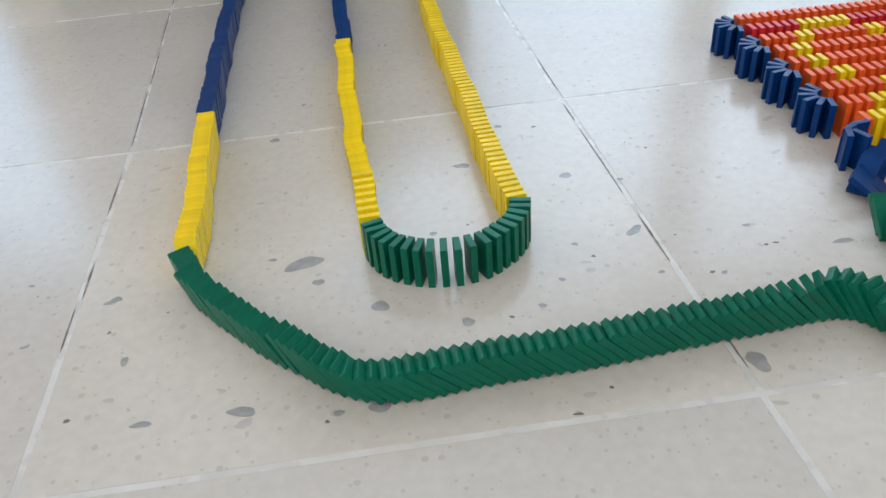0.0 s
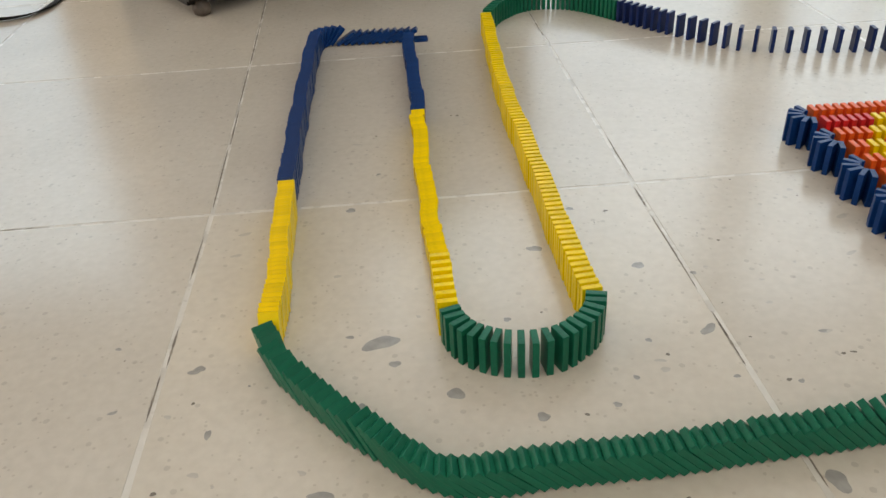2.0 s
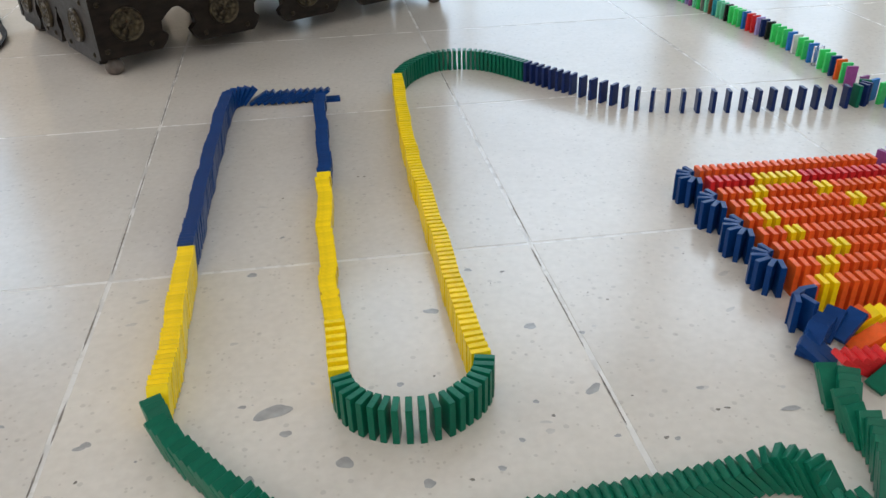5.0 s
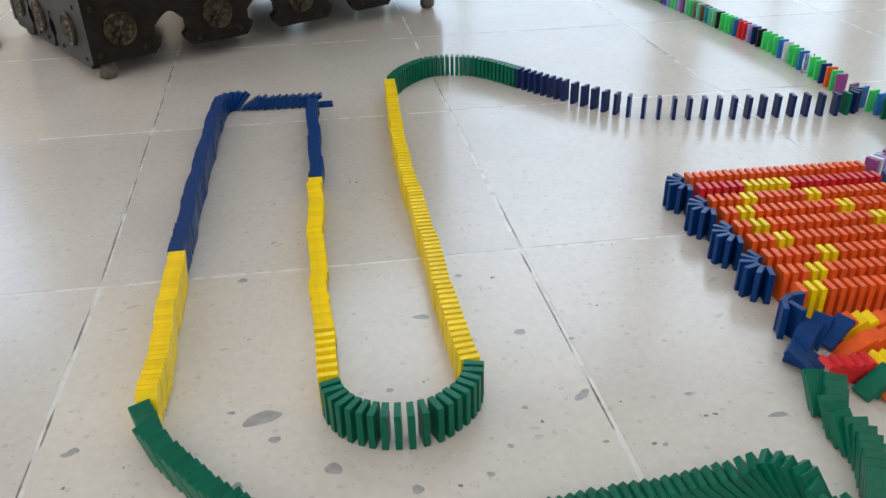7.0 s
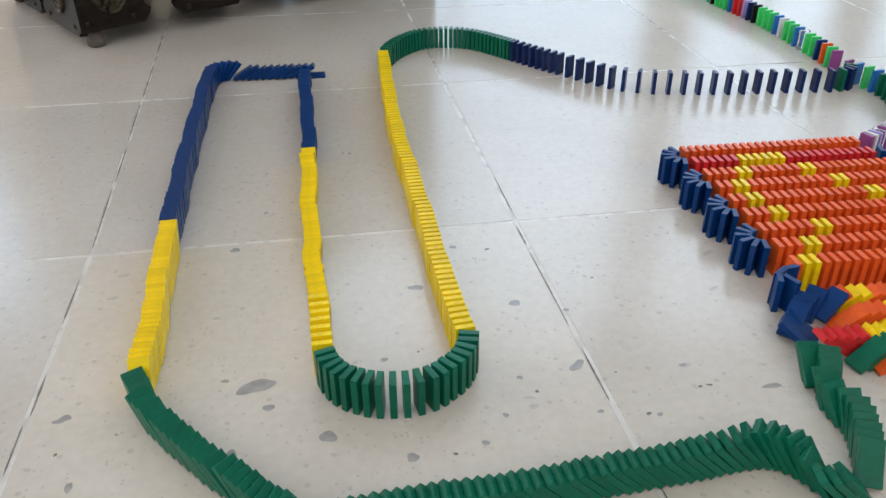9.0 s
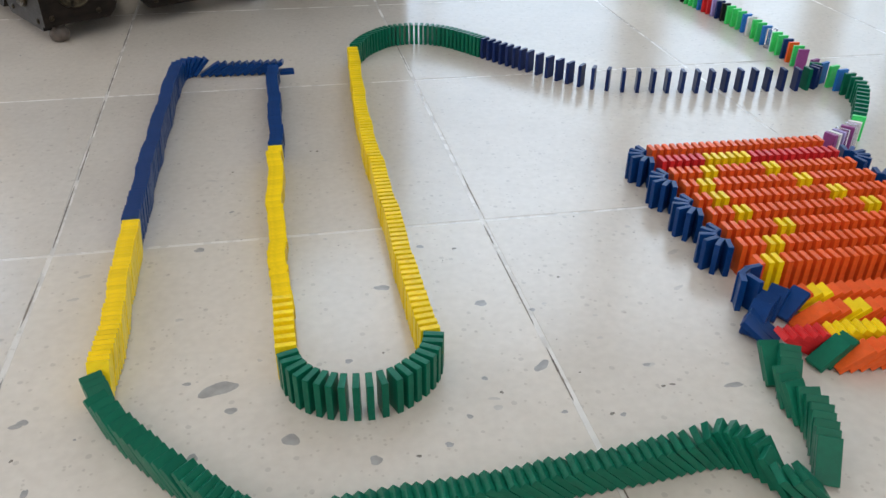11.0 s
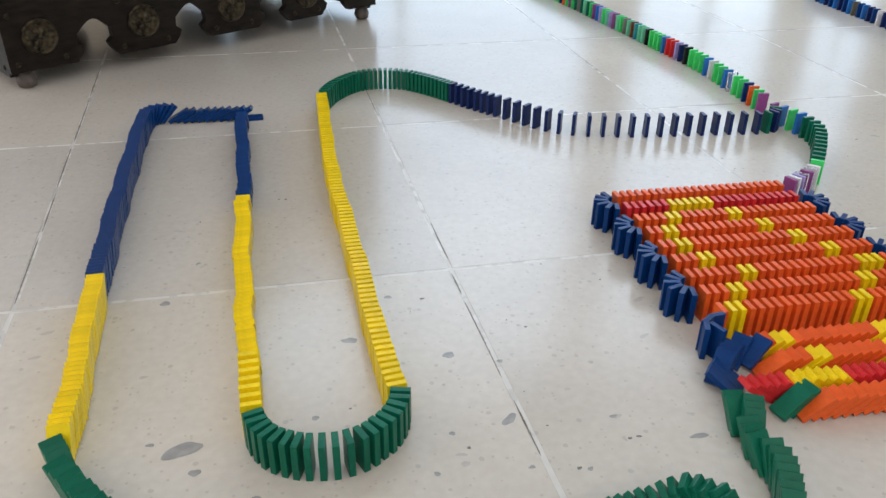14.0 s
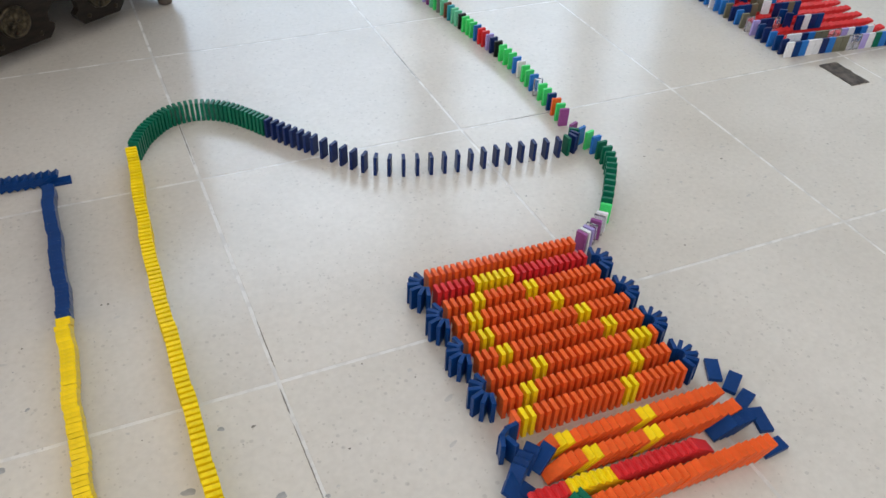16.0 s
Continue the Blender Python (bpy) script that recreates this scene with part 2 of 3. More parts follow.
# ---- the room ----
def wall_with_openings(name, a, b, opens, m, mat=None, tone="white"):
    """A wall along x from a to b, 0.2 m thick towards +y, pierced by openings."""
    bm = bmesh.new()
    xs = sorted({a, b, *(v for o in opens for v in o[:2])})
    for x0, x1 in zip(xs, xs[1:]):
        o = next((o for o in opens if o[0] <= x0 < o[1]), None)
        if o is None:
            box(bm, x0, x1, 0, 0.2, 0, HIGH)
        else:
            if o[2] > 0.01:
                box(bm, x0, x1, 0, 0.2, 0, o[2])
            box(bm, x0, x1, 0, 0.2, o[3], HIGH)
    w = part(name, bm, mat or PLASTER)
    w.matrix_world = m
    return tagged(w, "plain %s plastered wall of the room" % tone, "wall", kind="structure")


wall_with_openings("wall_north", WEST, EAST, NORTH_OPEN, pose(0, NORTH, 0), CREAM_BOUNCE, "cream")
wall_with_openings("wall_south", -EAST, -WEST, [(-b, -a, s, h) for a, b, s, h in SOUTH_FILL_OPEN], pose(0, SOUTH, 0, 0, 0, 180))
wall_with_openings("wall_west", SOUTH, NORTH, WEST_OPEN, pose(WEST, 0, 0, 0, 0, 90), CREAM_BOUNCE, "cream")
wall_with_openings("wall_east", -NORTH, -SOUTH, [], pose(EAST, 0, 0, 0, 0, -90))
tagged(part("ceiling", boxed(WEST, EAST, SOUTH, NORTH, HIGH, HIGH + 0.15), PLASTER), "plain white ceiling", "ceiling", kind="structure")
tagged(part("ground", boxed(-60, 60, -60, 60, -0.35, -0.25), GARDEN), "pale paving outside the windows", "ground", kind="structure")


def glazed_door(number, a, b, s, h):
    """A white frame with a middle post in an opening of the north wall."""
    root = empty("window_%d" % number, pose(0, NORTH + 0.08, 0), "white-framed glazed door that lets in daylight", "window", kind="structure")
    for x0, x1 in ((a, a + 0.06), ((a + b) / 2 - 0.03, (a + b) / 2 + 0.03), (b - 0.06, b)):
        part("window_post", boxed(x0, x1, 0, 0.05, s, h, bevel=0.004), FRAME_WHITE, root)
    part("window_rail", boxed(a + 0.06, b - 0.06, 0.003, 0.047, h - 0.06, h, bevel=0.004), FRAME_WHITE, root)


for k, o in enumerate(NORTH_OPEN):
    glazed_door(k + 1, *o)

# ---- dominoes ----
DW, DT, DH = 0.0228, 0.0073, 0.0455
DOMINO = {}
for colour, mat in PLASTIC.items():
    bm = boxed(-DW / 2, DW / 2, -DT / 2, DT / 2, 0, DH, bevel=0.0007)
    me = bpy.data.meshes.new(colour + "_domino")
    bm.to_mesh(me)
    bm.free()
    me.materials.append(mat)
    DOMINO[colour] = me
rng = random.Random(7)
WORD = {"lime": "bright light-green", "sky": "mid-blue", "clear": "clear transparent", "navy": "dark navy-blue", "mint": "pale mint-green", "olive": "dull olive-grey"}


def domino(colour, x, y, heading, lean=0.0, group="", state="", jitter=1.0, z=0.0, m=None):
    """One domino; heading: degrees of the way it faces; lean: degrees it has tipped that way."""
    ob = new(WORD.get(colour, colour).replace("-", "_").replace(" ", "_").split("_")[-1] + "_domino", DOMINO[colour])
    if m is None:
        h = radians(heading)
        side = rng.gauss(0, 0.00028) * jitter
        m = pose(x - side * math.sin(h), y + side * math.cos(h), z, 0, 0, heading - 90 + rng.gauss(0, 1.0) * jitter)
        if lean:
            m = m @ pose(0, DT / 2, 0) @ pose(0, 0, 0, -lean - rng.gauss(0, 0.35) * jitter) @ pose(0, -DT / 2, 0)
    ob.matrix_world = m
    word = WORD.get(colour, colour)
    return tagged(ob, "%s plastic domino %s" % (word, state or ("toppled against its neighbour" if lean else "standing on edge in its line")), "domino", group)


def line(points, colours, spacing, group, lean=0.0, state="", start=0.0, end=None, sway=0.0, jitter=1.0):
    """Dominoes along a path. colours(s, k) names the colour, lean is a number or lean(s)."""
    path = smooth_path(points)
    end = path[-1][2] if end is None else end
    s, k = start, 0
    while s <= end:
        x, y, hd = along(path, s)
        off = sway * math.sin(s * 38 + 1.3) + 0.4 * sway * math.sin(s * 83)
        r = radians(hd)
        domino(colours(s, k) if callable(colours) else colours, x - off * math.sin(r), y + off * math.cos(r), hd, lean(s) if callable(lean) else lean, group, state, jitter)
        s += spacing(s) if callable(spacing) else spacing
        k += 1
    return path


STEP = 0.0103
TIP = 44.0

# toppled green run, from the branching to the near corner
line([(0.800, -0.552), (0.772, -0.548), (0.757, -0.521), (0.735, -0.500), (0.700, -0.497), (0.62, -0.503), (0.52, -0.511), (0.42, -0.515), (0.33, -0.519), (0.296, -0.512), (0.262, -0.490), (0.222, -0.452), (0.175, -0.400), (0.140, -0.358)],
     "green", lambda s: STEP if s < 0.58 else 0.0122, "toppled green run", lean=lambda s: 51 if s > 0.60 else TIP - 5 * math.exp(-((s - 0.09) / 0.03) ** 2), sway=0.0008)
# left column, toppled away from the near corner
line([(0.138, -0.352), (0.124, -0.325)], "green", STEP, "toppled green run", lean=TIP)
line([(0.122, -0.315), (0.118, -0.20), (0.108, -0.01), (0.101, 0.20), (0.098, 0.42), (0.097, 0.60), (0.099, 0.655)],
     lambda s, k: "yellow" if s < 0.303 else "blue", 0.0089, "toppled side column", lean=34, sway=0.0014)
# far corner and crossbar
line([(0.100, 0.662), (0.103, 0.682), (0.113, 0.697), (0.124, 0.702)], "blue", 0.0100, "toppled crossbar", lean=46)
line([(0.140, 0.701), (0.284, 0.694)], "blue", 0.0148, "toppled crossbar", lean=60, jitter=1.6)
domino("blue", 0, 0, 0, group="toppled crossbar", state="lying flat on the floor", m=pose(0.313, 0.691, DT / 2, 0, 0, 92) @ pose(0, DH / 2, 0, 90, 0, 0))
# middle column: toppled towards the bend, the last ones still up
line([(0.292, 0.66), (0.296, 0.50), (0.301, 0.30), (0.300, 0.13), (0.301, 0.02), (0.305, -0.10), (0.309, -0.195)],
     lambda s, k: "blue" if s < 0.40 else "yellow", 0.0096, "toppled middle column", lean=40, sway=0.0018)
line([(0.310, -0.213), (0.312, -0.26), (0.314, -0.304)], "yellow", 0.0148, "standing dominoes before the bend", sway=0.0004)
# near bend, standing
line([(0.316, -0.316), (0.322, -0.334), (0.337, -0.353), (0.359, -0.366), (0.385, -0.372), (0.410, -0.372), (0.433, -0.363), (0.455, -0.345), (0.469, -0.325), (0.473, -0.309)],
     "green", lambda s: 0.0135 if 0.075 < s < 0.125 else 0.0115, "standing near bend")
# right column, standing
line([(0.472, -0.298), (0.466, -0.23), (0.462, -0.07), (0.457, 0.13), (0.453, 0.27), (0.456, 0.46), (0.466, 0.712)], "yellow", 0.0114, "standing yellow column", sway=0.0010)
# far arc, standing: green and then navy, wider and wider apart
ARC = [(0.472, 0.728), (0.500, 0.785), (0.552, 0.842), (0.612, 0.858), (0.664, 0.843), (0.702, 0.812), (0.736, 0.768), (0.768, 0.722), (0.806, 0.665), (0.850, 0.608), (0.917, 0.522), (0.966, 0.488), (1.022, 0.468), (1.14, 0.447), (1.262, 0.436), (1.362, 0.424)]
line(ARC, lambda s, k: "green" if s < 0.41 else "navy", lambda s: 0.0122 if s < 0.41 else 0.0185 if s < 0.53 else 0.0265 if s < 0.69 else 0.0300, "standing far arc", jitter=1.3)
for c, x, y, hd in (("green", 1.376, 0.425, 4), ("navy", 1.392, 0.428, 20), ("navy", 1.403, 0.437, 30), ("green", 1.408, 0.452, 60)):
    domino(c, x, y, hd, group="standing far arc")

# many-coloured line that comes in from the far side
MIXED = "purple lime orange blue lime lime clear sky lime lime white sky lime lime lime black navy lilac red red sky lime lime lime black mint mint teal brown mint grey lime mint purple lilac mint lime lilac sky purple lime green mint green grey green lime".split()
line([(1.424, 0.490), (1.440, 0.58), (1.447, 0.70), (1.452, 0.83), (1.445, 0.96), (1.430, 1.09), (1.418, 1.22), (1.400, 1.37), (1.385, 1.52), (1.36, 1.72), (1.33, 1.95)],
     lambda s, k: MIXED[k % len(MIXED)], lambda s: 0.0255 if s < 0.45 else 0.0215, "many-coloured line", start=0.048)
CURVE = [(1.420, 0.472), (1.436, 0.430), (1.442, 0.388), (1.437, 0.345), (1.418, 0.306), (1.392, 0.268), (1.362, 0.228), (1.332, 0.190), (1.306, 0.160)]
TURN = "purple sky lime sky".split() + ["green"] * 11 + ["lime"]
line(CURVE, lambda s, k: TURN[min(k, len(TURN) - 1)], lambda s: 0.0235 if s < 0.09 else 0.0222, "standing turn before the carpet")
for c, x, y, hd in (("white", 1.297, 0.154, 226), ("clear", 1.286, 0.146, 224), ("purple", 1.272, 0.137, 222), ("clear", 1.257, 0.128, 216), ("lilac", 1.246, 0.122, 210), ("white", 1.235, 0.117, 206), ("purple", 1.225, 0.113, 200)):
    domino(c, x, y, hd, group="standing turn before the carpet")

# ---- the domino carpet ----
ROWS = ["O24", "R6 Y6 R12", "O4 Y2 O6 Y2 O10", "O2 Y2 O10 Y2 O8", "O2 Y2 O12 Y2 O6", "O3 Y2 O13 Y2 O4", "O6 Y2 O12 Y3 O1", "O3 Y2 O13 Y2 O4", "O1 Y2 O12 Y2 O7",
        "O1 Y2 O9 Y2 O10", "O3 Y2 O6 Y2 O11", "R5 Y6 R12", "O24"]
ROW_END = (1.193, 1.193, 1.196, 1.199, 1.202, 1.202, 1.202, 1.197, 1.197)
LETTER = {"O": "orange", "Y": "yellow", "R": "red"}


def row_y(r):
    return 0.109 - 0.0423 * r if r < 9 else -0.281 - 0.0365 * (r - 9)


for r, text in enumerate(ROWS):
    seq = [LETTER[w[0]] for w in text.split() for _ in range(int(w[1:]))]
    x0, x1 = 0.902, ROW_END[min(r, 8)]
    lean, hd = 0, 0
    if r >= 9:
        hd = 180 if r == 11 else 0
        lean = 56
        x0, x1 = {9: (0.905, 1.20), 10: (0.905, 1.205), 11: (0.903, 1.168), 12: (0.912, 1.21)}[r]
    for k, c in enumerate(seq):
        x = x0 + (x1 - x0) * k / (len(seq) - 1)
        domino(c, x, row_y(r) - 0.0095 * k / len(seq), hd, lean, "rows of the domino carpet")


def fan(cx, cy, r0, side, n=6, span=180):
    """Blue dominoes that lead round the end of two rows."""
    for k in range(n):
        ang = radians(180 * (k + 0.5) / n - 90)
        x, y = cx + side * r0 * math.cos(ang), cy + r0 * math.sin(ang)
        domino("blue", x, y, math.degrees(math.atan2(y - cy, x - cx)) + 90, 0, "blue turns of the domino carpet", "standing in a fanned turn", jitter=1.5)


for r in (0, 2, 4, 6):
    fan(0.890, (row_y(r) + row_y(r + 1)) / 2, 0.0225, -1)
for r in (1, 3, 5, 7):
    fan(1.207, (row_y(r) + row_y(r + 1)) / 2 - 0.008, 0.0225, 1)
# the half-toppled turn
for x, y, hd in ((0.888, -0.243, 95), (0.873, -0.249, 125), (0.864, -0.262, 160), (0.876, -0.268, 200)):
    domino("blue", x, y, hd, group="blue turns of the domino carpet", state="standing in a fanned turn")
for x, y, z, hd, tip in ((0.868, -0.347, 0.0, 136, 58), (0.879, -0.338, 0.0, 136, 60), (0.846, -0.324, 0.0, 44, 48), (0.855, -0.316, 0.0, 43, 50), (0.865, -0.308, 0.0, 42, 52), (0.879, -0.300, 0.003, 36, 50), (0.893, -0.306, 0.008, 26, 58)):
    domino("blue", x, y, hd, tip, "blue turns of the domino carpet", "toppled onto its neighbours", z=z)
for x, y, rz in ((1.272, -0.240, -28), (1.284, -0.274, -54), (1.276, -0.311, -64), (1.276, -0.352, -14), (1.236, -0.334, -108), (1.257, -0.400, -86)):
    domino("blue", 0, 0, 0, group="blue turns of the domino carpet", state="lying flat on the floor", m=pose(x, y, DT / 2, 0, 0, rz) @ pose(0, -DH / 2, 0, -90, 0, 0))
for k in range(4):
    domino("blue", 1.178 + 0.012 * k, -0.347, 0, 64, "blue turns of the domino carpet")

# ---- green branch that leads to the carpet ----
line([(0.806, -0.545), (0.818, -0.520), (0.829, -0.495), (0.834, -0.475), (0.832, -0.455), (0.832, -0.439), (0.838, -0.424), (0.844, -0.411)], "green", 0.0118, "toppled green branch", lean=46)
line([(0.834, -0.412), (0.836, -0.402)], "green", 0.010, "toppled green branch", lean=58)
for k in range(2):
    domino("green", 0.890 + 0.012 * k, -0.386 + 0.002 * k, 14, 57, "toppled green branch")

# ---- the chest ----
CHEST = Matrix(((0.844, -0.537, 0, -0.203), (0.537, 0.844, 0, 1.008), (0, 0, 1, 0), (0, 0, 0, 1)))


def apron(length, arches, z0, z1, half, crest):
    """Outline of a panel whose lower edge is cut into ogee arches."""
    pts = [(0, z1), (0, z0)]
    for a in arches:
        pts += [(a - half - 0.012, z0), (a - half + 0.004, z0 + 0.018), (a - half + 0.010, z0 + 0.032), (a - half - 0.004, z0 + 0.044), (a - half - 0.002, z0 + 0.066), (a - half + 0.016, crest - 0.012), (a - 0.010, crest - 0.002), (a, crest),
                (a + 0.010, crest - 0.002), (a + half - 0.016, crest - 0.012), (a + half + 0.002, z0 + 0.066), (a + half + 0.004, z0 + 0.044), (a + half - 0.010, z0 + 0.032), (a + half - 0.004, z0 + 0.018), (a + half + 0.012, z0)]
    return pts + [(length, z0), (length, z1)]


def medallion():
    """A round embossed boss: a beaded ring round a raised flower, in one sheet."""
    bm = bmesh.new()
    segs, rings = 48, 14
    grid = []
    for i in range(rings + 1):
        r = 0.0405 * i / rings
        row = []
        for k in range(segs):
            t = 2 * math.pi * k / segs
            z = 0.004 + 0.0035 * math.exp(-((r - 0.037) / 0.0025) ** 2)
            z += 0.0030 * math.exp(-((r - 0.028) / 0.0035) ** 2) * (0.5 + 0.5 * math.cos(12 * t))
            z += 0.0050 * math.exp(-((r - 0.012) / 0.006) ** 2) * (0.55 + 0.45 * math.cos(6 * t)) + 0.004 * math.exp(-(r / 0.005) ** 2)
            row.append(bm.verts.new((r * math.cos(t), r * math.sin(t), z)) if i else None)
        grid.append(row)
    hub = bm.verts.new((0, 0, 0.0085))
    base = [bm.verts.new((0.0415 * math.cos(2 * math.pi * k / segs), 0.0415 * math.sin(2 * math.pi * k / segs), 0)) for k in range(segs)]
    for k in range(segs):
        n = (k + 1) % segs
        bm.faces.new((hub, grid[1][k], grid[1][n]))
        for i in range(1, rings):
            bm.faces.new((grid[i][k], grid[i + 1][k], grid[i + 1][n], grid[i][n]))
        bm.faces.new((grid[rings][k], base[k], base[n], grid[rings][n]))
    return bm


chest = empty("wooden_chest", CHEST, "dark carved wooden chest with round brass medallions and scalloped apron", "chest")
# height of the unseen upper part, raised so it shades the floor in front
CW, CD, CH = 1.092, 0.66, 0.84
fx = -0.042
ap = part("front_panel", slab(apron(CW, [0.207, 0.462, 0.717, 0.935], 0.043, CH, 0.040, 0.138), 0.022), DARK_WOOD, chest)
ap.matrix_local = pose(fx, -0.028, 0)
bp = part("back_panel", slab(apron(CW, [0.207, 0.462, 0.717, 0.935], 0.043, CH, 0.040, 0.138), 0.022), DARK_WOOD, chest)
bp.matrix_local = pose(fx, CD - 0.05, 0)
for sx in (fx + 0.022, fx + CW - 0.002):
    sp = part("side_panel", slab(apron(CD - 0.046, [0.255, 0.44], 0.030, CH, 0.018, 0.128), 0.020), DARK_WOOD, chest)
    sp.matrix_local = pose(sx, -0.005, 0, 0, 0, 90)
part("chest_top", boxed(fx - 0.02, fx + CW + 0.02, -0.048, CD - 0.01, CH + 0.001, CH + 0.03, bevel=0.006), DARK_WOOD, chest)
part("chest_bottom", boxed(fx + 0.024, fx + CW - 0.024, -0.004, CD - 0.052, 0.16, 0.18), DARK_WOOD, chest)
for s, z in ((0.038, 0.117), (0.291, 0.113), (0.541, 0.113), (0.790, 0.113), (0.98, 0.113), (0.038, 0.30), (0.291, 0.30), (0.541, 0.30), (0.790, 0.30), (0.98, 0.30), (0.038, 0.62), (0.291, 0.62), (0.541, 0.62), (0.790, 0.62), (0.98, 0.62)):
    md = part("medallion", medallion(), BRASS, chest, "tarnished embossed brass medallion")
    md.matrix_local = pose(s, -0.0285, z, 90, 0, 0)
for d, z in ((0.10, 0.108), (0.345, 0.100), (0.53, 0.108)):
    md = part("medallion", medallion(), BRASS, chest, "tarnished embossed brass medallion")
    md.matrix_local = pose(fx + 0.0015, d, z, 90, 0, -90)
for s, z in ((-0.022, 0.062), (0.088, 0.062), (-0.022, 0.172), (0.232, 0.060), (0.350, 0.060), (0.232, 0.17), (0.350, 0.17), (0.490, 0.062), (0.600, 0.062), (0.745, 0.062), (0.83, 0.062)):
    st = part("stud", lathe([(0.0065, 0), (0.006, 0.002), (0.0035, 0.004), (0.001, 0.0046)], 12), BRASS, chest, "domed brass stud")
    st.matrix_local = pose(s, -0.0283, z, 90, 0, 0)
for d, z in ((0.015, 0.05), (0.19, 0.05), (0.04, 0.17), (0.19, 0.17), (0.31, 0.05), (0.38, 0.05)):
    st = part("stud", lathe([(0.0065, 0), (0.006, 0.002), (0.0035, 0.004), (0.001, 0.0046)], 12), BRASS, chest, "domed brass stud")
    st.matrix_local = pose(fx + 0.0017, d, z, 90, 0, -90)
for s in (-0.005, 1.015):
    for d in (0.0, CD - 0.075):
        ft = part("foot", lathe([(0.012, 0), (0.020, 0.004), (0.0235, 0.016), (0.021, 0.028), (0.016, 0.034), (0.016, 0.044)], 20), FOOT, chest, "turned round wooden foot", smooth=True)
        ft.matrix_local = pose(s, d, 0)
        blk = part("foot_block", boxed(s - 0.014, s + 0.014, d - 0.003 if d == 0 else d - 0.02, d + 0.026, 0.0435, 0.161), DARK_WOOD, chest)

# ---- black strap on the floor ----
def ribbon(points, width, thick):
    """A flat band standing on its edge along a path."""
    bm = bmesh.new()
    path = smooth_path([p[:2] for p in points], 0.01)
    rings = []
    for x, y, s in path:
        _, _, hd = along(path, s)
        r = radians(hd)
        tilt = 0.6 + 0.5 * math.sin(s * 7 + 1)
        nx, ny = -math.sin(r), math.cos(r)
        a, b = Vector((nx * math.cos(tilt), ny * math.cos(tilt), math.sin(tilt))) * width, Vector((-nx * math.sin(tilt), -ny * math.sin(tilt), math.cos(tilt))) * thick
        o = Vector((x, y, 0.0005))
        rings.append([bm.verts.new(o + v) for v in (Vector((0, 0, 0)), a, a + b, b)])
    for p, q in zip(rings, rings[1:]):
        for k in range(4):
            bm.faces.new((p[k], p[(k + 1) % 4], q[(k + 1) % 4], q[k]))
    bm.faces.new(list(reversed(rings[0])))
    bm.faces.new(rings[-1])
    bmesh.ops.recalc_face_normals(bm, faces=bm.faces)
    return bm


tagged(part("strap", ribbon([(-0.95, 1.50), (-0.85, 1.56), (-0.76, 1.53), (-0.67, 1.40), (-0.655, 1.27), (-0.66, 1.15), (-0.70, 1.09), (-0.80, 1.07)], 0.022, 0.0025), STRAP), "black webbing strap curled on the tiled floor", "strap")
tagged(part("strap", ribbon([(-0.72, 1.70), (-0.66, 1.54), (-0.615, 1.43), (-0.60, 1.33), (-0.595, 1.25)], 0.020, 0.0025), STRAP), "end of a black webbing strap on the floor", "strap")

# ---- blue and white domino castle ----
CASTLE = "castle of blue and white dominoes"
SHADES = "navy blue sky navy blue lilac clear olive sky navy olive sky sky white sky blue navy sky clear blue navy white blue navy sky blue olive sky blue navy sky blue navy sky blue white sky blue".split()
FRONT = "white blue sky white white navy sky olive olive clear clear lilac white green sky blue white".split()
for k in range(37):
    domino(SHADES[k], 2.236 + 0.0014 * k, 0.668 + 0.026 * k, 82, 0, CASTLE, "in the standing rim of a castle")
for k, c in enumerate(FRONT):
    domino(c, 2.236 + 0.0234 * k, 0.646 - 0.0023 * k, 84.3, 0, CASTLE, "in the standing rim of a castle", jitter=0.4)
for k in range(13):
    domino(FRONT[(k + 3) % 12], 2.275 + 0.0234 * k, 0.688 - 0.0023 * k, 84.3, 0, CASTLE, "in the second row of a castle rim", jitter=0.4)
for r in range(7):
    for k in range(17):
        domino("red", 2.285 + 0.0200 * k + 0.003 * r, 0.730 + 0.048 * r - 0.002 * k, 354, 74, CASTLE, "toppled inside a rim of blue dominoes")
INNER = "navy white navy blue olive blue navy sky".split()
for q in range(4):
    for k in range(4):
        domino(INNER[(k + 2 * q) % len(INNER)], 2.372 + 0.0236 * k, 0.760 + 0.096 * q - 0.0023 * k, 84, 0, CASTLE, "standing in a short inner wall", jitter=0.5, z=0.014)
    for k in range(2):
        domino(INNER[(k * 3 + q) % len(INNER)], 2.352, 0.785 + 0.026 * k + 0.096 * q, 60, 0, CASTLE, "standing in a short inner wall", jitter=0.5, z=0.014)
    for k in range(3):
        domino(SHADES[(k * 3 + q) % len(SHADES)], 2.272 + 0.0236 * k + 0.004 * q, 0.800 + 0.104 * q - 0.0023 * k, 84, 0, CASTLE, "standing in a short inner wall", jitter=0.5)

